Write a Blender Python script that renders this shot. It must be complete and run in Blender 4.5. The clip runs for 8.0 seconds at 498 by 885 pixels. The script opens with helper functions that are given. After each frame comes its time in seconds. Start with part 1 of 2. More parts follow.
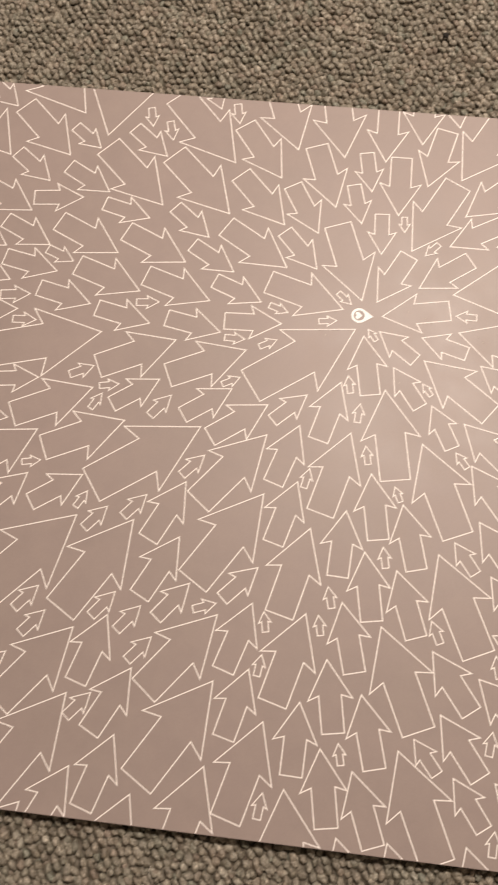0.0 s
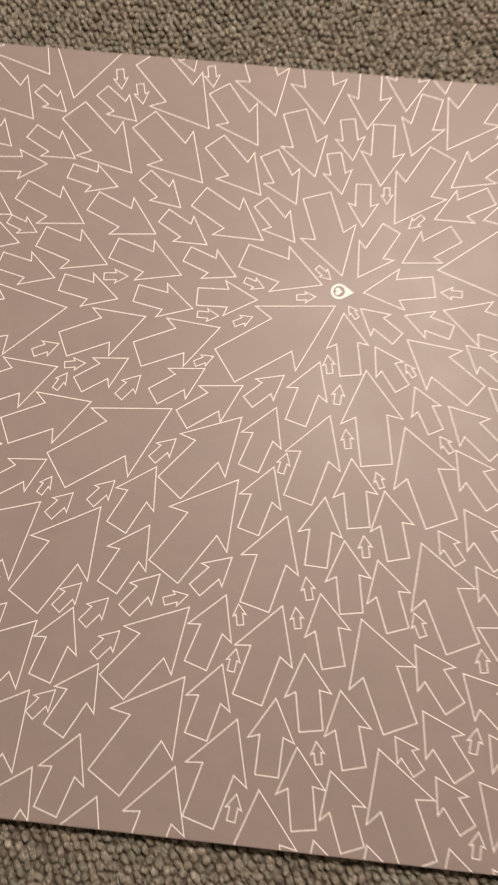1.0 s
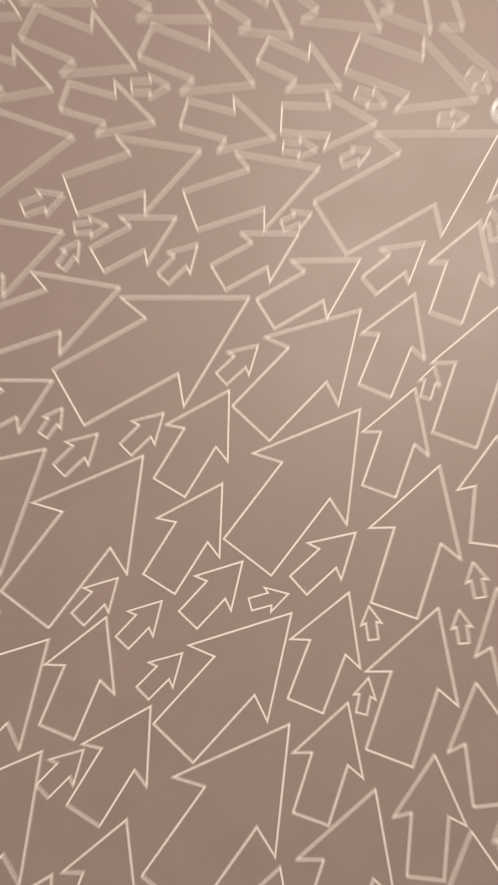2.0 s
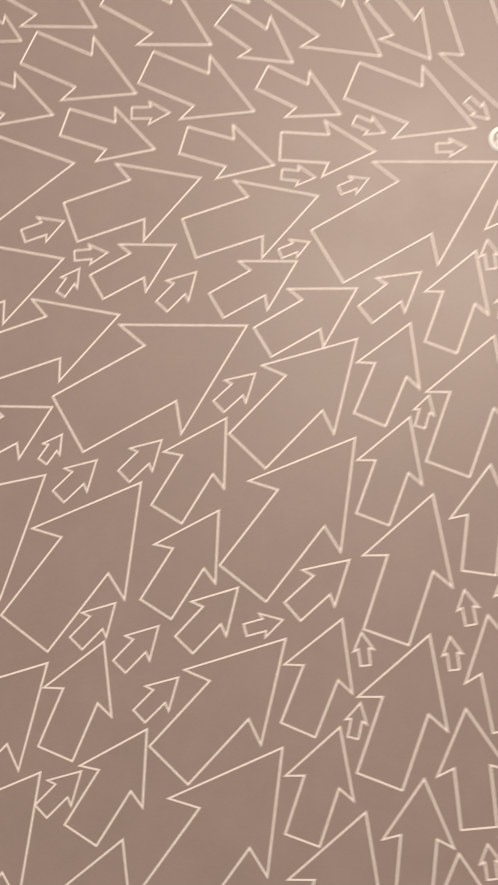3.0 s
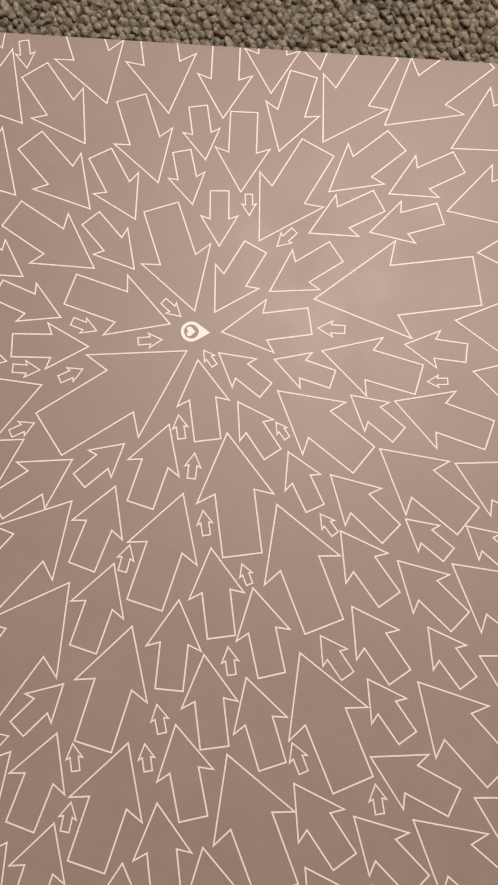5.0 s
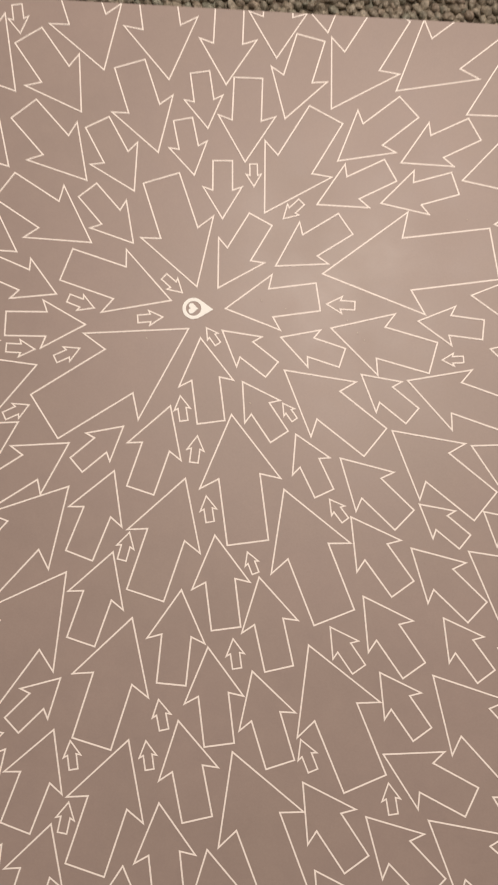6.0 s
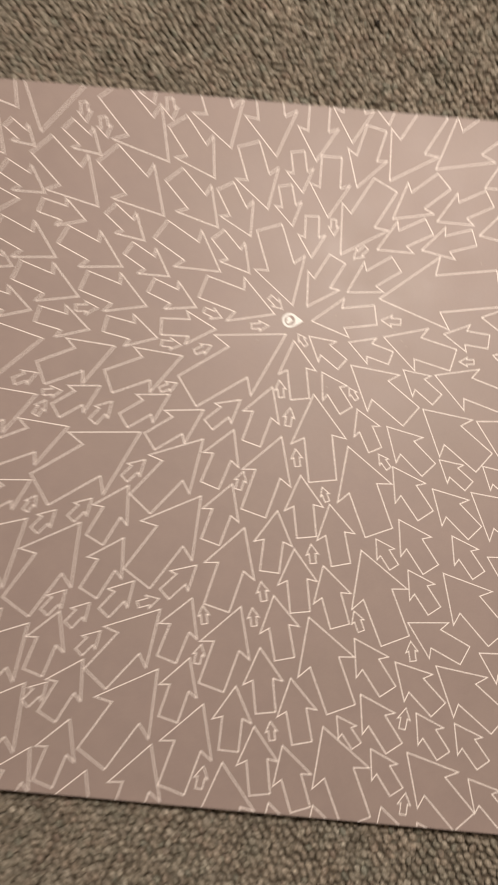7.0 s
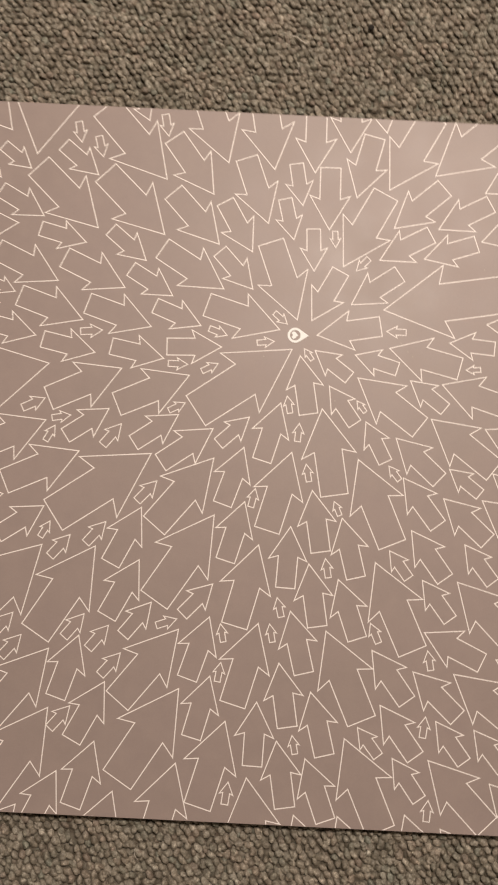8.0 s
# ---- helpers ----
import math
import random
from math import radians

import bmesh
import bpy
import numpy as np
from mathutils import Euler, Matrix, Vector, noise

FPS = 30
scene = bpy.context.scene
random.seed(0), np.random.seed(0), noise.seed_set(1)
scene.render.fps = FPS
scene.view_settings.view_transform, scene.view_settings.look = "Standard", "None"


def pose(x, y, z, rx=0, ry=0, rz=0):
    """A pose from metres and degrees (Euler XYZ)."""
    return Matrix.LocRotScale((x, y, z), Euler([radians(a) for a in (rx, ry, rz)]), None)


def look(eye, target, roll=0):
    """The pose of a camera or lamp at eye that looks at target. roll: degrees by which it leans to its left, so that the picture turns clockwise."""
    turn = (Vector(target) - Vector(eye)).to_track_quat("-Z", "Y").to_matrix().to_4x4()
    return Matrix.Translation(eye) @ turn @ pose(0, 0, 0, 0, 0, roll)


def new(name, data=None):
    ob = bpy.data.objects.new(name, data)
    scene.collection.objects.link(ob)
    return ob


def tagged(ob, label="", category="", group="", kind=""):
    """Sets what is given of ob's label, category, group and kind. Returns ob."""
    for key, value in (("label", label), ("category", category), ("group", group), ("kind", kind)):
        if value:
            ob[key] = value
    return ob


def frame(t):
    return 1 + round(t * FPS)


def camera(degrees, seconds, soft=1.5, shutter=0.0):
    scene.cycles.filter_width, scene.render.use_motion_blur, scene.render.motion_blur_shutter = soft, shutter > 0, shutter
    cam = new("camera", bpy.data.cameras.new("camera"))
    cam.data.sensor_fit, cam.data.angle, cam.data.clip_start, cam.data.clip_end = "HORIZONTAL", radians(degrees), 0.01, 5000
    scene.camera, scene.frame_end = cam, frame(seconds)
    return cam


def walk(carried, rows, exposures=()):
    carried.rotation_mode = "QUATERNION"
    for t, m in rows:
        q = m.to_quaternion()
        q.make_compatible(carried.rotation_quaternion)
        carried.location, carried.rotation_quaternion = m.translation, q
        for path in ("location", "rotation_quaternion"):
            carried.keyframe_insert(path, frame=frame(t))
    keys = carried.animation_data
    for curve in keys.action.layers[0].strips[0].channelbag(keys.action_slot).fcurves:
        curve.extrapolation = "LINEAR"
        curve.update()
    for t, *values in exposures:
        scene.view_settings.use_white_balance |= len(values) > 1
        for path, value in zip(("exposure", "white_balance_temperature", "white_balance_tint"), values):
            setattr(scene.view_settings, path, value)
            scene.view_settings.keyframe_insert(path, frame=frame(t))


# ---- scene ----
cam = camera(30.65, 8.0, soft=1.9, shutter=0.9)
PATH = [
    (0, (0.16678, 0.2137, 0.67102), (0.01419, 0.7685, -1.24442), -8.878),
    (0.2, (0.17268, 0.2119, 0.66858), (0.02345, 0.78141, -1.2428), -8.217),
    (0.3, (0.17522, 0.21045, 0.66807), (0.02174, 0.78278, -1.24213), -8.504),
    (0.4, (0.1774, 0.211, 0.66461), (0.01768, 0.77997, -1.24609), -9.201),
    (0.5, (0.17476, 0.21241, 0.66615), (0.02239, 0.77148, -1.24807), -8.818),
    (0.7, (0.17641, 0.21155, 0.65609), (0.03704, 0.7689, -1.25961), -7.593),
    (0.8, (0.17556, 0.21272, 0.65371), (0.04668, 0.76578, -1.26398), -6.656),
    (1, (0.16533, 0.22792, 0.63878), (0.06978, 0.7394, -1.29235), -4.248),
    (1.2, (0.16289, 0.2293, 0.61338), (0.05044, 0.74939, -1.31454), -5.989),
    (1.4, (0.14746, 0.24706, 0.58455), (0.05878, 0.74117, -1.35142), -4.234),
    (1.5, (0.13204, 0.25337, 0.56779), (0.06832, 0.73531, -1.37223), -1.767),
    (1.6, (0.10387, 0.26024, 0.54812), (0.08783, 0.71092, -1.40037), 3.743),
    (1.8, (0.08064, 0.25841, 0.46923), (0.07748, 0.69579, -1.48236), 5.227),
    (1.9, (0.08086, 0.27634, 0.4398), (0.07839, 0.62791, -1.52906), 5.048),
    (2, (0.08132, 0.27952, 0.40925), (0.08493, 0.61132, -1.56303), 5.964),
    (2.1, (0.08164, 0.28727, 0.39699), (0.0694, 0.58711, -1.58037), 2.944),
    (2.2, (0.07597, 0.29117, 0.39503), (0.06408, 0.5868, -1.58296), 3.174),
    (2.6, (0.06967, 0.29643, 0.39964), (0.06523, 0.58194, -1.57987), 4.91),
    (3, (0.08218, 0.30001, 0.41877), (0.08322, 0.58694, -1.56054), 5.988),
    (3.3, (0.10356, 0.31028, 0.43754), (0.09399, 0.61325, -1.53935), 3.821),
    (3.4, (0.11872, 0.31542, 0.44432), (0.08302, 0.63523, -1.52962), -0.902),
    (3.5, (0.12874, 0.32541, 0.45589), (0.09956, 0.65164, -1.51711), 0.34),
    (3.7, (0.14341, 0.34784, 0.48392), (0.14115, 0.66794, -1.4903), 5.112),
    (3.8, (0.15054, 0.34458, 0.49666), (0.15276, 0.70575, -1.47046), 5.992),
    (4, (0.16192, 0.34978, 0.50553), (0.16463, 0.72216, -1.4595), 6.15),
    (4.2, (0.17895, 0.34912, 0.51216), (0.16934, 0.74121, -1.449), 4.06),
    (4.3, (0.18389, 0.35251, 0.51798), (0.18807, 0.73543, -1.44502), 5.877),
    (4.5, (0.20314, 0.35129, 0.52444), (0.21536, 0.74205, -1.43698), 6.405),
    (4.7, (0.2168, 0.35143, 0.52632), (0.22366, 0.73973, -1.43561), 4.996),
    (5, (0.22258, 0.34963, 0.52909), (0.23557, 0.7386, -1.43268), 5.301),
    (5.1, (0.22313, 0.34991, 0.53143), (0.22882, 0.73166, -1.43179), 4.233),
    (5.2, (0.22299, 0.34931, 0.53232), (0.22388, 0.72906, -1.4313), 3.409),
    (6.3, (0.22509, 0.34958, 0.49636), (0.22256, 0.70345, -1.47208), 2.825),
    (6.4, (0.22706, 0.34666, 0.52811), (0.20661, 0.68461, -1.44302), 0.008),
    (6.5, (0.22397, 0.33316, 0.5741), (0.19359, 0.67437, -1.39635), -1.326),
    (6.6, (0.21036, 0.32135, 0.62026), (0.19659, 0.65109, -1.35232), 1.799),
    (6.7, (0.20624, 0.31251, 0.66172), (0.1623, 0.62485, -1.31326), -3.489),
    (6.8, (0.1959, 0.31235, 0.68638), (0.15675, 0.60493, -1.29172), -2.923),
    (7, (0.17713, 0.31085, 0.73933), (0.14166, 0.5881, -1.24104), -1.888),
    (7.2, (0.16762, 0.31248, 0.77101), (0.12459, 0.58075, -1.21045), -3.631),
    (7.3, (0.16503, 0.31961, 0.7764), (0.12317, 0.57817, -1.20637), -3.857),
    (7.5, (0.16112, 0.33569, 0.76362), (0.12985, 0.57719, -1.2215), -2.647),
    (7.7, (0.16197, 0.34125, 0.75501), (0.13244, 0.5746, -1.23111), -3.234),
    (7.8, (0.16605, 0.34018, 0.75267), (0.12994, 0.57798, -1.23282), -4.864),
    (8, (0.16571, 0.34419, 0.74623), (0.13617, 0.56618, -1.24119), -4.489),
]
EXPOSURES = [(0.0, 0.11), (0.5, -0.04), (1.0, -0.04), (1.5, 0.03), (2.0, -0.13), (2.2, -0.07), (3.5, -0.06), (4.0, 0.0), (4.5, -0.06), (5.0, -0.21), (6.5, -0.18), (7.0, -0.06), (7.5, -0.09), (8.0, -0.15)]
walk(cam, [(t, look(eye, target, roll)) for t, eye, target, roll in PATH], exposures=EXPOSURES)

# ---- world and light ----
world = bpy.data.worlds.new("room_air")
world.use_nodes = True
world.node_tree.nodes["Background"].inputs["Color"].default_value = (1.0, 0.86, 0.74, 1)
world.node_tree.nodes["Background"].inputs["Strength"].default_value = 0.05
scene.world = world


def area_lamp(name, eye, target, size, watts, colour):
    data = bpy.data.lights.new(name, "AREA")
    data.shape, data.size, data.energy, data.color = "DISK", size, watts, colour
    ob = new(name, data)
    ob.matrix_world = look(eye, target)
    return ob


area_lamp("ceiling_lamp", (0.52, 1.38, 2.25), (0.4, 1.0, 0.0), 0.36, 62.0, (0.99, 0.853, 0.742))


# ---- materials ----
def material(name):
    m = bpy.data.materials.new(name)
    m.use_nodes = True
    t = m.node_tree
    return m, t.nodes, t.links, t.nodes["Principled BSDF"]


def mixed(nodes, links, fac, a, b):
    n = nodes.new("ShaderNodeMix")
    n.data_type = "RGBA"
    n.inputs["A"].default_value, n.inputs["B"].default_value = (*a, 1), (*b, 1)
    links.new(fac, n.inputs["Factor"])
    return n.outputs["Result"]


def noise_at(nodes, links, scale, detail=3.0, rough=0.6):
    co = nodes.new("ShaderNodeTexCoord")
    n = nodes.new("ShaderNodeTexNoise")
    n.inputs["Scale"].default_value, n.inputs["Detail"].default_value, n.inputs["Roughness"].default_value = scale, detail, rough
    links.new(co.outputs["Object"], n.inputs["Vector"])
    return n.outputs["Fac"]


def ramped(nodes, links, fac, stops, smooth=True):
    r = nodes.new("ShaderNodeValToRGB")
    r.color_ramp.interpolation = "LINEAR" if smooth else "CONSTANT"
    while len(r.color_ramp.elements) < len(stops):
        r.color_ramp.elements.new(0.5)
    for e, (p, c) in zip(r.color_ramp.elements, stops):
        e.position, e.color = p, (*c, 1)
    links.new(fac, r.inputs["Fac"])
    return r.outputs["Color"]


def bumped(nodes, links, bsdf, height, strength, distance):
    b = nodes.new("ShaderNodeBump")
    b.inputs["Strength"].default_value, b.inputs["Distance"].default_value = strength, distance
    links.new(height, b.inputs["Height"])
    links.new(b.outputs["Normal"], bsdf.inputs["Normal"])


def multiplied(nodes, links, a, b):
    n = nodes.new("ShaderNodeMix")
    n.data_type, n.blend_type = "RGBA", "MULTIPLY"
    n.inputs["Factor"].default_value = 1.0
    links.new(a, n.inputs["A"])
    links.new(b, n.inputs["B"])
    return n.outputs["Result"]


def print_material():
    """Satin taupe print on board, faintly mottled."""
    m, nodes, links, bsdf = material("taupe_print")
    big = mixed(nodes, links, noise_at(nodes, links, 11.0, 3.0), (0.327, 0.267, 0.241), (0.354, 0.279, 0.262))
    fine = ramped(nodes, links, noise_at(nodes, links, 900.0, 2.0), [(0.3, (0.95, 0.95, 0.95)), (0.7, (1.0, 1.0, 1.0))])
    smudge = ramped(nodes, links, noise_at(nodes, links, 46.0, 5.0, 0.7), [(0.35, (0.965, 0.965, 0.97)), (0.65, (1.03, 1.03, 1.025))])
    links.new(multiplied(nodes, links, multiplied(nodes, links, big, fine), smudge), bsdf.inputs["Base Color"])
    wear = nodes.new("ShaderNodeMapRange")
    wear.inputs["From Min"].default_value, wear.inputs["From Max"].default_value = 0.3, 0.7
    wear.inputs["To Min"].default_value, wear.inputs["To Max"].default_value = 0.42, 0.50
    links.new(noise_at(nodes, links, 23.0, 4.0, 0.65), wear.inputs["Value"])
    links.new(wear.outputs["Result"], bsdf.inputs["Roughness"])
    bsdf.inputs["Specular IOR Level"].default_value = 0.41
    bumped(nodes, links, bsdf, noise_at(nodes, links, 1400.0, 2.0), 0.08, 0.0004)
    return m


def ink_material():
    """White line ink of the print."""
    m, nodes, links, bsdf = material("white_ink")
    links.new(mixed(nodes, links, noise_at(nodes, links, 60.0), (0.89, 0.822, 0.79), (0.94, 0.875, 0.84)), bsdf.inputs["Base Color"])
    bsdf.inputs["Roughness"].default_value = 0.5
    bsdf.inputs["Specular IOR Level"].default_value = 0.35
    return m


def pin_material():
    """Brighter white of the pin."""
    m, nodes, links, bsdf = material("pin_white")
    links.new(mixed(nodes, links, noise_at(nodes, links, 60.0), (0.89, 0.91, 0.90), (0.93, 0.95, 0.94)), bsdf.inputs["Base Color"])
    bsdf.inputs["Roughness"].default_value = 0.5
    return m


def side_material():
    """Raw brown edge of the board."""
    m, nodes, links, bsdf = material("board_edge")
    links.new(mixed(nodes, links, noise_at(nodes, links, 300.0), (0.10, 0.065, 0.05), (0.15, 0.10, 0.08)), bsdf.inputs["Base Color"])
    bsdf.inputs["Roughness"].default_value = 0.8
    return m


YARN = [(0.0, (0.204, 0.18, 0.142)), (0.15, (0.242, 0.216, 0.176)), (0.35, (0.273, 0.244, 0.197)), (0.52, (0.233, 0.216, 0.174)), (0.64, (0.298, 0.266, 0.217)),
        (0.78, (0.264, 0.226, 0.182)), (0.87, (0.344, 0.314, 0.261)), (0.93, (0.242, 0.2, 0.162)), (0.965, (0.222, 0.22, 0.18))]


def yarn_material():
    """Mixed grey-beige wool yarn, a shade of its own for every loop."""
    m, nodes, links, bsdf = material("wool_yarn")
    geo = nodes.new("ShaderNodeNewGeometry")
    tone = ramped(nodes, links, geo.outputs["Random Per Island"], YARN, False)
    patch = ramped(nodes, links, noise_at(nodes, links, 28.0, 2.0), [(0.3, (0.93, 0.96, 0.95)), (0.7, (1.05, 1.01, 0.99))])
    # uneven fibre tone; its bright stops are highlights painted onto the loops
    fibre = ramped(nodes, links, noise_at(nodes, links, 340.0, 4.0, 0.75), [(0.34, (0.58, 0.55, 0.51)), (0.48, (0.92, 0.91, 0.90)), (0.57, (1.25, 1.25, 1.25)), (0.67, (2.1, 2.1, 2.1))])
    links.new(multiplied(nodes, links, multiplied(nodes, links, tone, patch), fibre), bsdf.inputs["Base Color"])
    bsdf.inputs["Roughness"].default_value = 0.42
    bsdf.inputs["Specular IOR Level"].default_value = 0.6
    bumped(nodes, links, bsdf, noise_at(nodes, links, 650.0, 4.0, 0.7), 0.75, 0.0013)
    return m


def backing_material():
    """Carpet away from the board: the same yarn as cells of fine relief, with painted shade between."""
    m, nodes, links, bsdf = material("wool_carpet")
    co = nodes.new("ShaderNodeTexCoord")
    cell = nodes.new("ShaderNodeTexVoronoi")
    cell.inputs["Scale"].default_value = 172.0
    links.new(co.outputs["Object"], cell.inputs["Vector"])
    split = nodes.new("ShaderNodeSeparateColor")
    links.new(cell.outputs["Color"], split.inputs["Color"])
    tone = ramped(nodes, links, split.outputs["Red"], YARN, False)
    # shade of the gaps between loops, put into the colour towards cell edges
    gap_shade = ramped(nodes, links, cell.outputs["Distance"], [(0.15, (0.92, 0.92, 0.92)), (0.75, (0.36, 0.34, 0.32))])
    links.new(multiplied(nodes, links, tone, gap_shade), bsdf.inputs["Base Color"])
    bsdf.inputs["Roughness"].default_value = 0.95
    bsdf.inputs["Specular IOR Level"].default_value = 0.1
    turn = nodes.new("ShaderNodeMath")
    turn.operation = "SUBTRACT"
    turn.inputs[0].default_value = 1.0
    links.new(cell.outputs["Distance"], turn.inputs[1])
    bumped(nodes, links, bsdf, turn.outputs["Value"], 1.0, 0.003)
    return m


def plaster_material(name, a, b):
    m, nodes, links, bsdf = material(name)
    links.new(mixed(nodes, links, noise_at(nodes, links, 3.0), a, b), bsdf.inputs["Base Color"])
    bsdf.inputs["Roughness"].default_value = 0.85
    bumped(nodes, links, bsdf, noise_at(nodes, links, 140.0), 0.15, 0.002)
    return m


def plain_material(name, colour, rough):
    m, nodes, links, bsdf = material(name)
    links.new(mixed(nodes, links, noise_at(nodes, links, 700.0), colour, [c * 0.7 for c in colour]), bsdf.inputs["Base Color"])
    bsdf.inputs["Roughness"].default_value = rough
    return m


TAUPE, INK, PIN_WHITE, SIDE, YARN_MAT, BACKING = print_material(), ink_material(), pin_material(), side_material(), yarn_material(), backing_material()
WALL = plaster_material("wall_paint", (0.50, 0.46, 0.41), (0.54, 0.50, 0.45))
CEIL = plaster_material("ceiling_paint", (0.76, 0.74, 0.70), (0.80, 0.78, 0.74))


# ---- structure ----
def part(name, bm, mat, parent=None, label=""):
    """Links a bmesh as one mesh object, under its parent where there is one."""
    me = bpy.data.meshes.new(name)
    bm.to_mesh(me)
    bm.free()
    me.materials.append(mat)
    ob = new(name, me)
    ob.parent = parent
    return tagged(ob, label)


def box(x0, x1, y0, y1, z0, z1, bevel=0.0):
    bm = bmesh.new()
    bmesh.ops.create_cube(bm, size=1)
    bmesh.ops.scale(bm, verts=bm.verts, vec=(x1 - x0, y1 - y0, z1 - z0))
    bmesh.ops.translate(bm, verts=bm.verts, vec=((x0 + x1) / 2, (y0 + y1) / 2, (z0 + z1) / 2))
    if bevel:
        bmesh.ops.bevel(bm, geom=list(bm.edges), offset=bevel, segments=2, affect="EDGES", profile=0.5)
    return bm


FLOOR_Z, PILE_Z = -0.0003, 0.0040      # carpet backing and the tops of its loops
RX0, RX1, RY0, RY1, RZ = -1.7, 2.0, -1.6, 2.6, 2.4
for name, dims, mat in (
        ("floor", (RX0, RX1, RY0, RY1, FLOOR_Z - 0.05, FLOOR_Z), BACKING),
        ("ceiling", (RX0, RX1, RY0, RY1, RZ, RZ + 0.1), CEIL),
        ("wall_west", (RX0 - 0.1, RX0, RY0 - 0.1, RY1 + 0.1, FLOOR_Z - 0.05, RZ + 0.1), WALL),
        ("wall_east", (RX1, RX1 + 0.1, RY0 - 0.1, RY1 + 0.1, FLOOR_Z - 0.05, RZ + 0.1), WALL),
        ("wall_south", (RX0, RX1, RY0 - 0.1, RY0, FLOOR_Z - 0.05, RZ + 0.1), WALL),
        ("wall_north", (RX0, RX1, RY1, RY1 + 0.1, FLOOR_Z - 0.05, RZ + 0.1), WALL)):
    tagged(part(name, box(*dims), mat), {"floor": "grey-beige loop-pile wool carpet floor", "ceiling": "plain white painted ceiling"}.get(name, "plain cream painted wall"),
           name.split("_")[0], kind="structure")


# ---- the printed board ----
BX0, BX1, BY0, BY1, TOP, BOTTOM = -0.176, 0.404, 0.1282, 0.7073, 0.0120, 0.0034
board = tagged(new("printed_board"), "square taupe board printed with white outlined arrows, lying on carpet", "board")
board.location = (BX0, BY0, 0)


SKEW, DIP = 0.0098, -0.0034        # the near edge is cut slightly out of square


def sheet(inset, z0, z1, bevel):
    bm = box(inset, BX1 - BX0 - inset, inset, BY1 - BY0 - inset, z0, z1, bevel)
    for v in bm.verts:
        if v.co.y < 0.1:
            v.co.y += DIP + SKEW * v.co.x
    return bm


part("core", sheet(0.0, BOTTOM, TOP - 0.0006, 0.0008), SIDE, board, "dark brown raw board edge")
part("face", sheet(0.0002, TOP - 0.0009, TOP, 0.0003), TAUPE, board, "satin taupe printed face")

# One arrow shape serves all: distance back from the tip and half width, as shares of the length.
SHAPE = [(0.0, 0.0), (0.545, 0.313), (0.488, 0.159), (1.0, 0.157), (1.0, -0.157), (0.488, -0.159), (0.545, -0.313)]
LINE = 0.00088
made_arrows = 0


def offset_ring(points, d):
    """The closed outline moved by d to its left, with mitred corners."""
    out = []
    n = len(points)
    for i in range(n):
        a, b, c = Vector(points[i - 1]), Vector(points[i]), Vector(points[(i + 1) % n])
        u, v = (b - a).normalized(), (c - b).normalized()
        nu, nv = Vector((-u.y, u.x)), Vector((-v.y, v.x))
        m = nu + nv
        out.append(b + m * (d / max(0.25, 1 + nu.dot(nv))))
    return out


def arrow(x, y, length, turn):
    """One outlined arrow of the print: its tip and length in millimetres, and the way that it points."""
    global made_arrows
    length, a = length / 1000, radians(turn)
    ux, uy = math.cos(a), math.sin(a)
    tip = Vector((x / 1000 - BX0, y / 1000 - BY0))
    outline = [(tip.x - ux * p * length - uy * q * length, tip.y - uy * p * length + ux * q * length) for p, q in SHAPE]
    wide = LINE * (1.0 if length > 0.03 else 0.92)
    inner, outer = offset_ring(outline, wide / 2), offset_ring(outline, -wide / 2)
    z = TOP + 0.00006 + 0.00002 * (made_arrows % 9)
    bm = bmesh.new()
    ins, outs = [bm.verts.new((p.x, p.y, z)) for p in inner], [bm.verts.new((p.x, p.y, z)) for p in outer]
    for i in range(len(SHAPE)):
        j = (i + 1) % len(SHAPE)
        bm.faces.new((ins[i], ins[j], outs[j], outs[i]))
    for co, no in (((0.0006, 0, 0), (-1, 0, 0)), ((BX1 - BX0 - 0.0006, 0, 0), (1, 0, 0)), ((0, DIP + 0.0006, 0), (SKEW, -1, 0)), ((0, BY1 - BY0 - 0.0006, 0), (0, 1, 0))):
        bmesh.ops.bisect_plane(bm, geom=list(bm.verts) + list(bm.edges) + list(bm.faces), plane_co=co, plane_no=no, clear_outer=True)
    bmesh.ops.recalc_face_normals(bm, faces=bm.faces)
    if bm.faces and bm.faces[:][0].normal.z < 0:
        bmesh.ops.reverse_faces(bm, faces=bm.faces)
    if len(bm.faces) == 0:
        bm.free()
        return
    part("arrow", bm, INK, board)
    made_arrows += 1


arrow(-120.0, 684.0, 37.6, -39.6)
arrow(-60.0, 682.0, 93.4, -47.6)
arrow(-37.0, 662.0, 100.5, -95.7)
arrow(0.0, 674.0, 18.4, -77.5)
arrow(19.0, 662.0, 18.7, -74.5)
arrow(56.0, 696.0, 26.8, -63.4)
arrow(73.0, 683.0, 19.4, -78.1)
arrow(125.0, 662.0, 71.9, -68.8)
arrow(227.0, 676.0, 56.0, -89.0)
arrow(257.0, 695.0, 36.7, -79.0)
arrow(-117.0, 636.0, 73.5, -45.0)
arrow(-66.0, 640.0, 65.1, -43.8)
arrow(-41.0, 649.0, 31.4, -37.2)
arrow(16.0, 646.0, 39.8, -38.9)
arrow(74.0, 645.0, 82.8, -47.4)
arrow(114.0, 634.0, 60.0, -53.1)
arrow(164.0, 658.0, 71.4, -78.7)
arrow(189.0, 628.0, 36.7, -79.0)
arrow(198.0, 657.0, 55.0, -89.0)
arrow(234.0, 637.0, 55.5, -103.5)
arrow(261.0, 645.0, 74.7, -117.9)
arrow(299.0, 659.0, 80.7, -138.0)
arrow(341.0, 646.0, 79.4, -148.9)
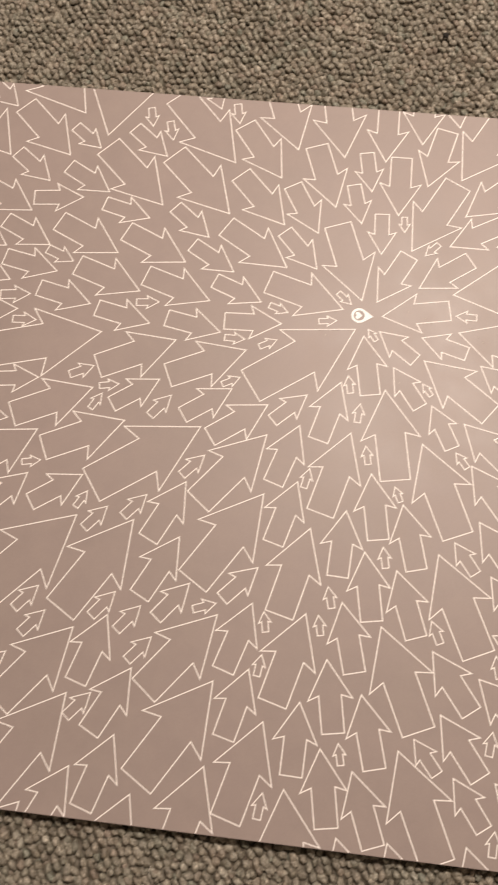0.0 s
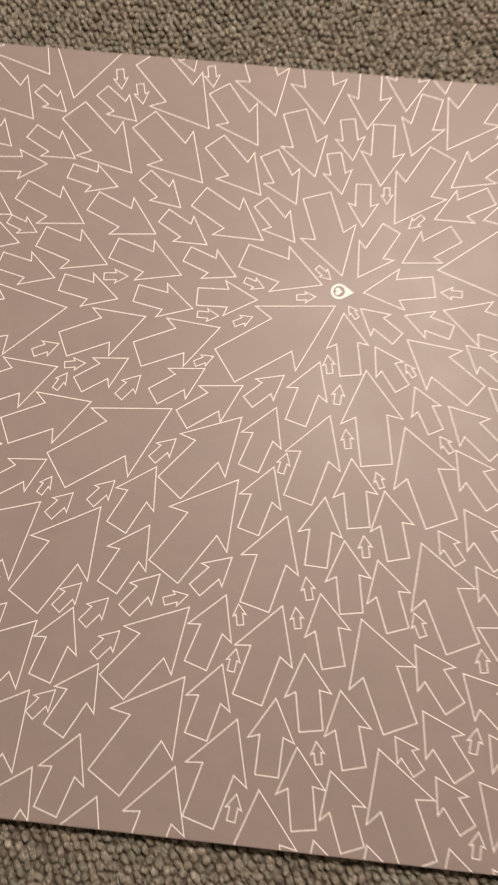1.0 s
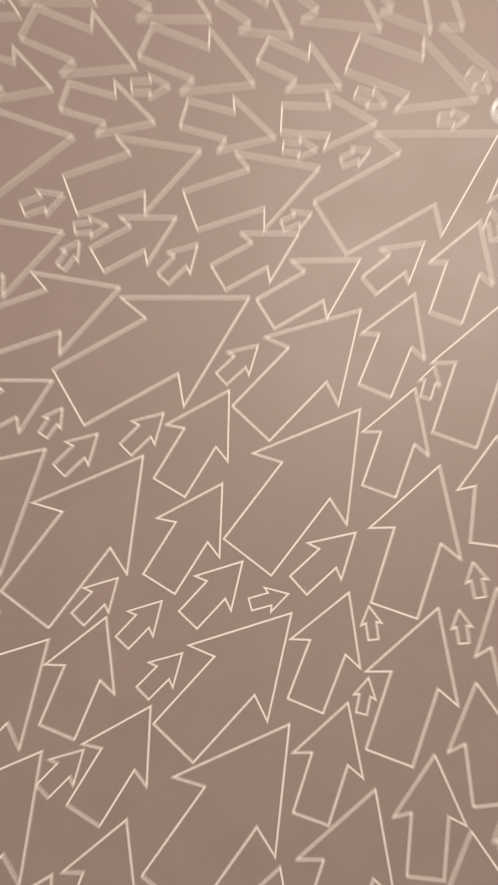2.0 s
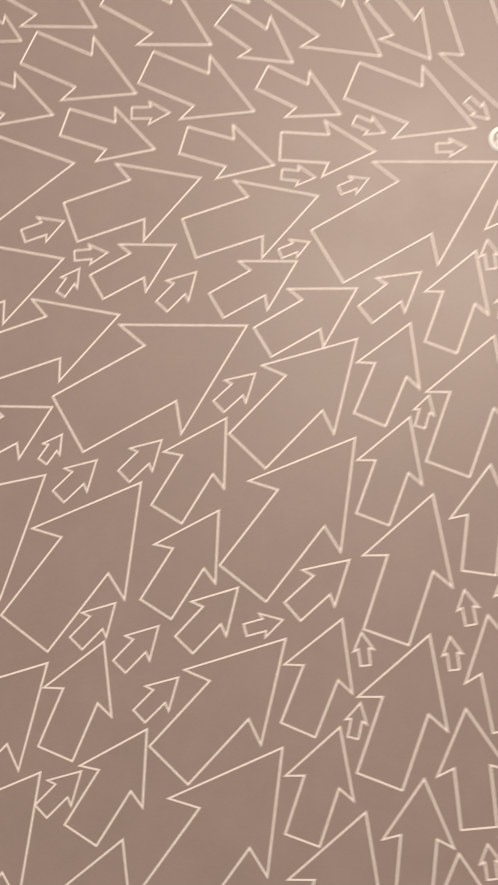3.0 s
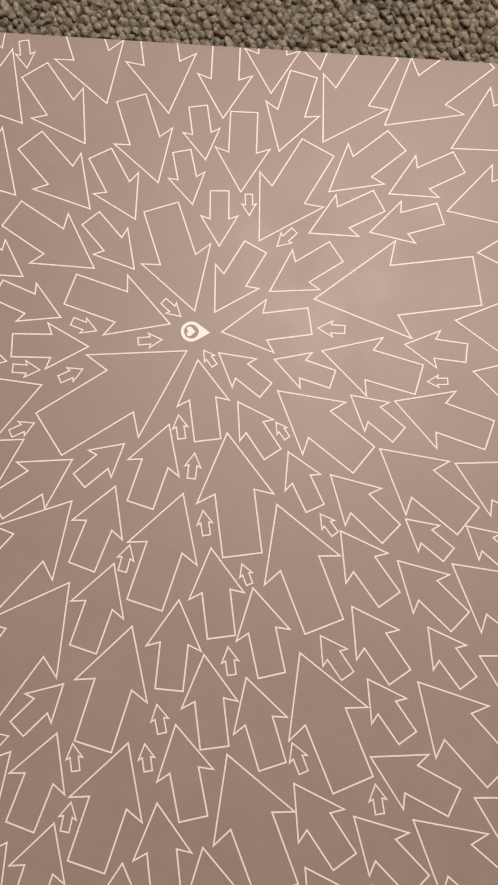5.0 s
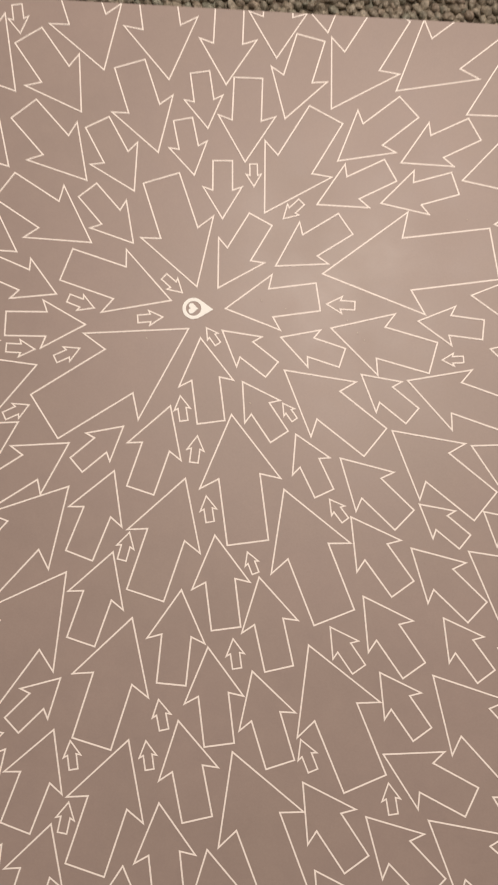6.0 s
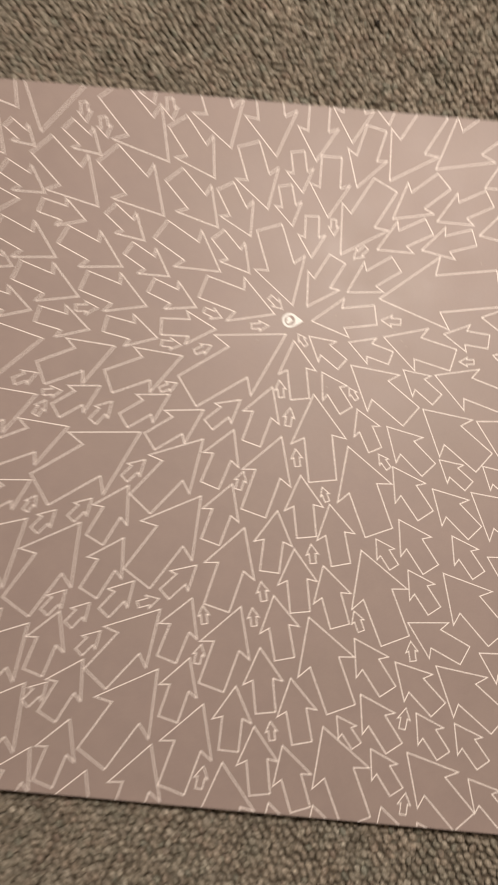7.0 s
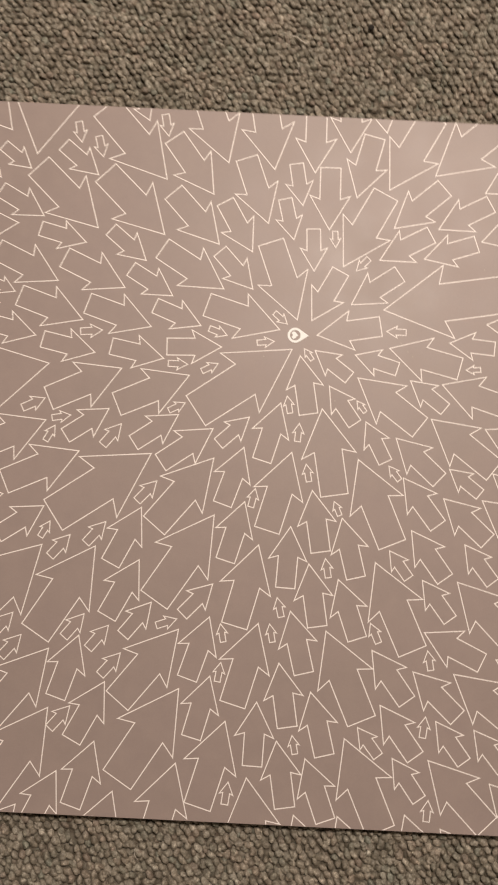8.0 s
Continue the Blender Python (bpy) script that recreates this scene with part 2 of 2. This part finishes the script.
arrow(-89.0, 585.0, 53.2, -25.6)
arrow(-79.0, 614.0, 40.6, -38.0)
arrow(-48.0, 601.0, 41.2, 5.6)
arrow(-27.0, 608.0, 43.4, -28.9)
arrow(10.0, 587.0, 40.3, -14.4)
arrow(19.0, 600.0, 74.3, -43.4)
arrow(75.0, 597.0, 73.6, -43.9)
arrow(121.0, 591.0, 59.4, -46.4)
arrow(149.0, 586.0, 48.9, -59.2)
arrow(161.0, 611.0, 59.8, -69.4)
arrow(183.0, 598.0, 36.1, -75.6)
arrow(212.0, 608.0, 54.0, -88.9)
arrow(218.0, 593.0, 14.0, -85.9)
arrow(255.0, 584.0, 48.4, -150.3)
arrow(266.0, 612.0, 55.2, -137.9)
arrow(292.0, 587.0, 45.5, -160.8)
arrow(303.0, 613.0, 49.2, -150.8)
arrow(339.0, 604.0, 68.0, -160.2)
arrow(-104.0, 551.0, 34.0, -24.3)
arrow(-68.0, 555.0, 45.2, -24.9)
arrow(-46.0, 542.0, 24.7, -21.4)
arrow(-11.0, 553.0, 58.2, -24.4)
arrow(45.0, 550.0, 56.9, -23.9)
arrow(61.0, 574.0, 39.8, -38.9)
arrow(85.0, 545.0, 41.7, -30.3)
arrow(127.0, 553.0, 61.9, -31.1)
arrow(151.0, 554.0, 42.4, -46.9)
arrow(201.0, 572.0, 36.1, -86.8)
arrow(225.0, 577.0, 72.0, -117.3)
arrow(233.0, 545.0, 48.0, -144.3)
arrow(236.0, 574.0, 14.9, -132.3)
arrow(260.0, 542.0, 99.6, -169.6)
arrow(358.0, 578.0, 36.1, -175.2)
arrow(-95.0, 521.0, 32.6, -17.9)
arrow(-76.0, 510.0, 24.2, 7.1)
arrow(-58.0, 532.0, 45.9, -11.3)
arrow(-26.0, 506.0, 45.1, -12.8)
arrow(12.0, 521.0, 56.9, -18.4)
arrow(29.0, 513.0, 18.1, 6.3)
arrow(69.0, 518.0, 56.6, -17.5)
arrow(110.0, 521.0, 41.8, -21.0)
arrow(128.0, 504.0, 45.0, 2.5)
arrow(132.0, 514.0, 15.8, -18.4)
arrow(171.0, 511.0, 14.1, 8.1)
arrow(175.0, 521.0, 63.6, -16.4)
arrow(181.0, 526.0, 14.2, -39.3)
arrow(186.0, 505.0, 93.8, 35.9)
arrow(189.0, 530.0, 69.6, -69.0)
arrow(196.0, 506.0, 11.4, 127.9)
arrow(201.0, 530.0, 48.3, -117.1)
arrow(205.0, 505.0, 35.8, 144.1)
arrow(206.0, 518.0, 53.0, -169.1)
arrow(238.0, 503.0, 36.4, 164.1)
arrow(263.0, 524.0, 16.0, 180.0)
arrow(266.0, 510.0, 59.7, 166.4)
arrow(315.0, 517.0, 37.1, 175.4)
arrow(345.0, 534.0, 62.2, 175.4)
arrow(356.0, 503.0, 40.0, 167.0)
arrow(-84.0, 496.0, 39.3, 7.3)
arrow(-67.0, 488.0, 19.0, 3.0)
arrow(-13.0, 483.0, 93.4, 15.5)
arrow(24.0, 494.0, 44.9, -11.6)
arrow(47.0, 482.0, 64.4, 25.8)
arrow(81.0, 492.0, 44.7, -10.3)
arrow(101.0, 488.0, 16.0, 0.0)
arrow(103.0, 479.0, 64.0, 25.0)
arrow(126.0, 490.0, 14.8, 28.3)
arrow(179.0, 460.0, 49.7, 74.8)
arrow(184.0, 466.0, 14.3, 102.1)
arrow(193.0, 500.0, 48.8, 100.6)
arrow(218.0, 476.0, 37.2, 126.3)
arrow(241.0, 484.0, 64.4, 143.8)
arrow(241.0, 465.0, 11.4, 127.9)
arrow(284.0, 484.0, 36.4, 142.8)
arrow(310.0, 482.0, 58.5, 163.1)
arrow(329.0, 495.0, 12.0, -175.2)
arrow(-56.0, 440.0, 37.3, 7.7)
arrow(-14.0, 454.0, 20.1, 26.6)
arrow(-12.0, 436.0, 65.3, 25.4)
arrow(-4.0, 432.0, 14.8, 61.7)
arrow(8.0, 441.0, 15.3, 11.3)
arrow(39.0, 448.0, 41.6, 35.2)
arrow(50.0, 436.0, 22.8, 52.1)
arrow(96.0, 446.0, 43.0, 35.5)
arrow(101.0, 456.0, 14.8, 28.3)
arrow(125.0, 436.0, 50.8, 36.2)
arrow(151.0, 422.0, 49.3, 72.3)
arrow(154.0, 447.0, 33.2, 43.8)
arrow(195.0, 444.0, 15.0, 86.2)
arrow(213.0, 457.0, 71.2, 100.5)
arrow(249.0, 448.0, 36.2, 118.0)
arrow(274.0, 436.0, 48.2, 138.4)
arrow(302.0, 453.0, 65.0, 143.1)
arrow(346.0, 447.0, 57.3, 155.2)
arrow(-74.0, 405.0, 18.0, -3.2)
arrow(-49.0, 398.0, 63.6, 36.7)
arrow(17.0, 412.0, 65.3, 25.4)
arrow(76.0, 413.0, 93.2, 35.4)
arrow(82.0, 391.0, 22.7, 48.6)
arrow(127.0, 412.0, 72.6, 51.7)
arrow(162.0, 389.0, 15.3, 78.7)
arrow(190.0, 420.0, 66.2, 75.1)
arrow(202.0, 411.0, 14.3, 102.1)
arrow(208.0, 390.0, 49.8, 100.4)
arrow(226.0, 382.0, 12.1, 114.4)
arrow(244.0, 417.0, 73.4, 114.1)
arrow(269.0, 413.0, 14.2, 129.3)
arrow(281.0, 404.0, 47.0, 128.1)
arrow(314.0, 389.0, 48.2, 138.4)
arrow(318.0, 413.0, 31.4, 142.8)
arrow(345.0, 389.0, 65.2, 144.4)
arrow(353.0, 411.0, 32.0, 141.3)
arrow(-50.0, 363.0, 41.0, 47.0)
arrow(-42.0, 374.0, 14.3, 12.1)
arrow(-8.0, 366.0, 43.8, 34.8)
arrow(-2.0, 354.0, 14.8, 61.7)
arrow(15.0, 344.0, 23.4, 50.2)
arrow(43.0, 356.0, 23.4, 50.2)
arrow(71.0, 369.0, 51.0, 64.4)
arrow(130.0, 366.0, 82.7, 57.8)
arrow(154.0, 378.0, 49.7, 74.8)
arrow(167.0, 344.0, 66.9, 76.2)
arrow(192.0, 360.0, 49.0, 87.7)
arrow(233.0, 369.0, 48.8, 105.5)
arrow(272.0, 345.0, 26.4, 127.3)
arrow(289.0, 362.0, 46.4, 127.1)
arrow(332.0, 353.0, 37.0, 128.4)
arrow(-7.0, 335.0, 92.0, 47.6)
arrow(36.0, 336.0, 83.0, 58.8)
arrow(72.0, 327.0, 51.4, 63.4)
arrow(132.0, 311.0, 34.0, 47.4)
arrow(184.0, 303.0, 15.5, 104.9)
arrow(208.0, 331.0, 49.8, 100.4)
arrow(221.0, 336.0, 15.3, 101.3)
arrow(232.0, 320.0, 49.0, 110.3)
arrow(261.0, 335.0, 75.2, 115.2)
arrow(299.0, 323.0, 37.8, 127.5)
arrow(327.0, 323.0, 65.1, 135.0)
arrow(361.0, 339.0, 38.0, 153.4)
arrow(-26.0, 280.0, 23.4, 50.2)
arrow(-18.0, 263.0, 23.4, 50.2)
arrow(28.0, 265.0, 51.2, 73.0)
arrow(31.0, 282.0, 24.2, 51.7)
arrow(51.0, 274.0, 24.2, 51.7)
arrow(84.0, 294.0, 34.2, 52.1)
arrow(105.0, 282.0, 17.1, 20.6)
arrow(107.0, 274.0, 73.4, 52.2)
arrow(131.0, 285.0, 51.2, 73.0)
arrow(140.0, 280.0, 14.3, 102.1)
arrow(170.0, 282.0, 66.2, 75.1)
arrow(179.0, 282.0, 14.3, 102.1)
arrow(195.0, 293.0, 49.7, 105.2)
arrow(224.0, 279.0, 74.7, 114.5)
arrow(259.0, 287.0, 16.6, 115.0)
arrow(261.0, 266.0, 47.8, 127.3)
arrow(302.0, 282.0, 50.6, 155.5)
arrow(305.0, 268.0, 15.3, 101.3)
arrow(359.0, 264.0, 42.5, 153.4)
arrow(-41.0, 231.0, 31.8, 46.3)
arrow(4.7, 253.5, 73.5, 52.1)
arrow(51.0, 230.0, 51.4, 63.4)
arrow(62.0, 253.0, 23.4, 50.2)
arrow(110.0, 228.0, 84.4, 58.6)
arrow(134.0, 239.0, 49.5, 76.0)
arrow(142.0, 250.0, 15.1, 82.4)
arrow(172.0, 221.0, 49.0, 88.8)
arrow(188.0, 252.0, 49.8, 100.4)
arrow(214.0, 231.0, 49.7, 105.2)
arrow(269.0, 224.0, 47.8, 127.3)
arrow(294.0, 251.0, 48.8, 137.5)
arrow(326.0, 251.0, 65.0, 143.1)
arrow(7.7, 207.8, 83.9, 57.6)
arrow(25.0, 210.0, 23.4, 50.2)
arrow(46.0, 184.0, 52.2, 73.3)
arrow(148.0, 205.0, 68.4, 74.7)
arrow(189.0, 192.0, 50.8, 100.2)
arrow(201.0, 197.0, 14.3, 102.1)
arrow(242.0, 197.0, 74.7, 114.5)
arrow(252.0, 206.0, 27.0, 129.0)
arrow(280.0, 184.0, 37.2, 126.3)
arrow(305.0, 217.0, 16.1, 82.9)
arrow(308.0, 184.0, 66.5, 135.0)
arrow(313.0, 214.0, 37.8, 127.5)
arrow(343.0, 209.0, 37.6, 129.6)
arrow(18.0, 160.0, 51.9, 64.9)
arrow(63.0, 147.0, 47.1, 72.7)
arrow(111.0, 171.0, 68.2, 75.6)
arrow(153.0, 159.0, 17.1, 83.3)
arrow(167.0, 163.0, 69.1, 100.0)
arrow(212.0, 180.0, 49.4, 111.4)
arrow(291.0, 142.0, 40.9, 111.5)
arrow(309.0, 154.0, 16.0, 86.4)
arrow(356.0, 169.0, 41.0, 135.0)
arrow(-12.0, 133.0, 39.2, 52.3)
arrow(205.0, 137.0, 38.6, 111.3)
arrow(239.0, 138.0, 39.9, 112.1)
arrow(319.0, 133.0, 39.7, 130.9)


def map_pin(x, y, radius, reach, hole, dot):
    """The white drop-shaped pin of the print, with a ring left bare round a small heart."""
    cx, cy, z = x / 1000 - BX0, y / 1000 - BY0, TOP + 0.00026
    n = 48
    lean = math.acos(radius / reach)
    bm = bmesh.new()
    outs, ins = [], []
    for i in range(n):
        a = -math.pi + 2 * math.pi * i / n
        if abs(a) < lean:                                # along the two straight flanks to the point
            tx, ty = radius * math.cos(lean), radius * math.sin(lean)
            k = 1 - abs(a) / lean
            px, py = tx + (reach - tx) * k, math.copysign(ty * (1 - k), a) if a else 0.0
        else:
            px, py = radius * math.cos(a), radius * math.sin(a)
        outs.append(bm.verts.new((cx + px, cy + py, z)))
        ins.append(bm.verts.new((cx + hole * math.cos(a), cy + hole * math.sin(a), z)))
    for i in range(n):
        j = (i + 1) % n
        bm.faces.new((ins[i], outs[i], outs[j], ins[j]))
    pin = part("map_pin", bm, PIN_WHITE, board, "white drop-shaped map pin")
    bm = bmesh.new()
    rim = []
    for i in range(40):                                  # a heart on its side, its point the way of the drop's
        a = math.tau * i / 40
        hx = 16 * math.sin(a) ** 3
        hy = 13 * math.cos(a) - 5 * math.cos(2 * a) - 2 * math.cos(3 * a) - math.cos(4 * a)
        rim.append(bm.verts.new((cx - (hy + 2.5) / 16 * dot, cy + hx / 16 * dot, z)))
    mid = bm.verts.new((cx, cy, z))
    for i in range(40):
        bm.faces.new((mid, rim[(i + 1) % 40], rim[i]))
    bmesh.ops.recalc_face_normals(bm, faces=bm.faces)
    part("heart", bm, PIN_WHITE, pin, "small white heart inside the pin")


map_pin(188.0, 517.0, 6.3 / 1000, 11.2 / 1000, 4.3 / 1000, 3.1 / 1000)


# ---- small things on the carpet ----
def tube(points, radius, sides=6):
    bm = bmesh.new()
    rings = []
    for i, p in enumerate(points):
        d = (points[min(i + 1, len(points) - 1)] - points[max(i - 1, 0)]).normalized()
        s = d.orthogonal().normalized()
        u = d.cross(s)
        r = radius * (0.5 if i in (0, len(points) - 1) else 1.0)
        rings.append([bm.verts.new(p + (s * math.cos(k * math.tau / sides) + u * math.sin(k * math.tau / sides)) * r) for k in range(sides)])
    for a, b in zip(rings, rings[1:]):
        for k in range(sides):
            bm.faces.new((a[k], a[(k + 1) % sides], b[(k + 1) % sides], b[k]))
    bm.faces.new(rings[0][::-1])
    bm.faces.new(rings[-1])
    for f in bm.faces:
        f.smooth = True
    return bm


LINT = plain_material("white_lint", (0.78, 0.72, 0.64), 0.9)


def lint_fibre(points, radius):
    """A loose curled fibre that lies over the loops."""
    path = [Vector((x, y, PILE_Z + 0.0012 + 0.0007 * math.sin(i * 1.7))) for i, (x, y) in enumerate(points)]
    fine = []
    for i in range(len(path) - 1):
        for k in range(4):
            p = path[i].lerp(path[i + 1], k / 4)
            fine.append(p + Vector((0, 0.0004 * math.sin(i * 2.0 + k), 0)))
    fine.append(path[-1])
    return tagged(part("lint_fibre", tube(fine, radius), LINT), "short curled white lint fibre on carpet", "lint")


def dark_crumb(x, y):
    bm = bmesh.new()
    bmesh.ops.create_icosphere(bm, subdivisions=2, radius=0.0026)
    for v in bm.verts:
        v.co *= 1 + 0.22 * noise.noise(v.co * 900)
        v.co.z *= 0.7
    bmesh.ops.translate(bm, verts=bm.verts, vec=(x, y, PILE_Z + 0.0014))
    for f in bm.faces:
        f.smooth = True
    return tagged(part("crumb", bm, plain_material("dark_crumb", (0.018, 0.014, 0.011), 0.9)), "tiny dark crumb caught in the carpet", "crumb")


lint_fibre([(0.172, 0.7816), (0.1771, 0.7806), (0.1821, 0.7776), (0.1861, 0.7756)], 0.00034)
lint_fibre([(0.1771, 0.7595), (0.1801, 0.7544), (0.1791, 0.7504), (0.1821, 0.7464)], 0.00016)
lint_fibre([(0.0835, 0.1036), (0.0825, 0.1006), (0.0835, 0.0975), (0.0855, 0.0945)], 0.00018)
dark_crumb(0.2404, 0.7927)


def dust_speck(x, y, size):
    """A pale fleck of dust on the print."""
    bm = bmesh.new()
    bmesh.ops.create_icosphere(bm, subdivisions=1, radius=size)
    for v in bm.verts:
        v.co.x *= 1.5
        v.co.z *= 0.5
    bmesh.ops.translate(bm, verts=bm.verts, vec=(x, y, TOP + size * 0.45))
    return tagged(part("dust_speck", bm, LINT), "tiny pale dust speck on the printed board", "dust", "dust on the board")


for k, (x, y) in enumerate([(0.342, 0.58), (0.281, 0.508), (0.275, 0.515), (0.285, 0.504), (0.24, 0.52), (0.223, 0.464), (0.226, 0.524), (0.163, 0.498)]):
    dust_speck(x, y, 0.0003 + 0.00006 * (k % 2))


# ---- carpet pile ----
def pile_loops(areas, pitch, seg, rings, strands, seed, label):
    """Rounded wool loops in slanting, uneven rows over the given areas, as one mesh. rings: height and width of a loop's outline."""
    rng = np.random.default_rng(seed)
    lat = len(rings)
    unit = np.array([(r * math.cos(k * math.tau / seg), r * math.sin(k * math.tau / seg), h) for h, r in rings for k in range(seg)] + [(0, 0, 1)])
    faces = [(l * seg + k, l * seg + (k + 1) % seg, (l + 1) * seg + (k + 1) % seg, (l + 1) * seg + k) for l in range(lat - 1) for k in range(seg)]
    tris = [((lat - 1) * seg + k, (lat - 1) * seg + (k + 1) % seg, lat * seg) for k in range(seg)]
    slant, spacing = radians(-57), 0.84
    places = []
    for x0, x1, y0, y1 in areas:
        reach = math.hypot(x1 - x0, y1 - y0) / 2 + 0.02
        n, k = int(reach / pitch) + 1, int(reach / (pitch * spacing)) + 1
        u, v = np.meshgrid(np.arange(-n, n + 1), np.arange(-k, k + 1))
        slip = 0.5 * (v % 2) + np.cumsum(rng.normal(0, 0.16, v.shape[0]))[:, None]
        gx, gy = (u + slip).ravel() * pitch, v.ravel() * pitch * spacing
        bend = 0.0024 * np.sin(gx * 41 + gy * 17) + 0.0013 * np.sin(gx * 23 - gy * 61 + 2.0)
        gx = gx + rng.normal(0, pitch * 0.13, gx.size)
        gy = gy + rng.normal(0, pitch * 0.09, gy.size) + bend
        px = (x0 + x1) / 2 + gx * math.cos(slant) - gy * math.sin(slant)
        py = (y0 + y1) / 2 + gx * math.sin(slant) + gy * math.cos(slant)
        inside = (px > x0) & (px < x1) & (py > y0) & (py < y1)
        places.append(np.stack([px[inside], py[inside]], 1))
    at = np.concatenate(places)
    # some loops show a second, smaller strand of their yarn beside the first
    twin = rng.uniform(0, 1, len(at)) < strands
    way = rng.uniform(0, math.tau, int(twin.sum()))
    at = np.concatenate([at, at[twin] + pitch * 0.34 * np.stack([np.cos(way), np.sin(way)], 1)])
    count = len(at)
    second = np.arange(count) >= len(twin)
    turn = slant + rng.normal(0.10, 0.40, count)
    rise = rng.normal(-0.0006, 0.0005, count).clip(-0.0018, 0.0) - 0.0002 * second
    size = rng.uniform(0.86, 1.12, count) * np.where(second, 0.74, 1.0)
    long, wide = pitch * size * rng.uniform(0.52, 0.72, count), pitch * size * rng.uniform(0.36, 0.46, count)
    tall = rng.uniform(0.0027, 0.0038, count)
    lean = rng.normal(0, 0.22, (count, 2)) + np.array([0.12, -0.05])
    low = PILE_Z - tall + rise
    ux, uy, uz = unit[:, 0], unit[:, 1], unit[:, 2]
    lump = 1 + rng.normal(0, 0.13, (count, len(unit)))
    lx, ly, lz = long[:, None] * ux * lump, wide[:, None] * uy * lump, tall[:, None] * (uz + rng.normal(0, 0.11, (count, len(unit))))
    lx, ly = lx + lean[:, :1] * lz, ly + lean[:, 1:] * lz
    lz = lz - 0.0007 * ux * ux                            # the arch of the loop
    c, s = np.cos(turn)[:, None], np.sin(turn)[:, None]
    co = np.stack([at[:, :1] + c * lx - s * ly, at[:, 1:] + s * lx + c * ly, low[:, None] + lz], 2).reshape(-1, 3)
    base = (np.arange(count) * len(unit))[:, None]
    quads = (base[:, :, None] + np.array(faces)[None]).reshape(-1, 4)
    caps = (base[:, :, None] + np.array(tris)[None]).reshape(-1, 3)
    me = bpy.data.meshes.new("carpet_pile")
    me.vertices.add(len(co))
    me.vertices.foreach_set("co", co.ravel())
    me.loops.add(quads.size + caps.size)
    me.loops.foreach_set("vertex_index", np.concatenate([quads.ravel(), caps.ravel()]))
    me.polygons.add(len(quads) + len(caps))
    starts = np.concatenate([np.arange(len(quads)) * 4, quads.size + np.arange(len(caps)) * 3])
    me.polygons.foreach_set("loop_start", starts)
    me.update(calc_edges=True)
    me.shade_smooth()
    me.materials.append(YARN_MAT)
    return tagged(new("carpet_pile", me), label, "carpet", kind="stuff")


def ring_of(x0, x1, y0, y1, hx0, hx1, hy0, hy1):
    """The four strips between an outer and an inner rectangle."""
    return [(x0, x1, hy1, y1), (x0, x1, y0, hy0), (x0, hx0, hy0, hy1), (hx1, x1, hy0, hy1)]


NEAR = (-0.29, 0.52, BY0 - 0.14, BY1 + 0.19)
pile_loops(ring_of(*NEAR, BX0 + 0.012, BX1 - 0.012, BY0 + 0.012, BY1 - 0.012), 0.0065, 9, [(-1.1, 0.84), (0.0, 1.0), (0.55, 0.86), (0.88, 0.50)], 0.45, 7,
           "grey-beige mottled loop pile of the wool carpet")
pile_loops(ring_of(NEAR[0] - 0.30, NEAR[1] + 0.30, NEAR[2] - 0.30, NEAR[3] + 0.30, *NEAR), 0.0065, 6, [(-0.6, 0.9), (0.45, 0.88)], 0.0, 8,
           "grey-beige loop pile of the carpet further out")
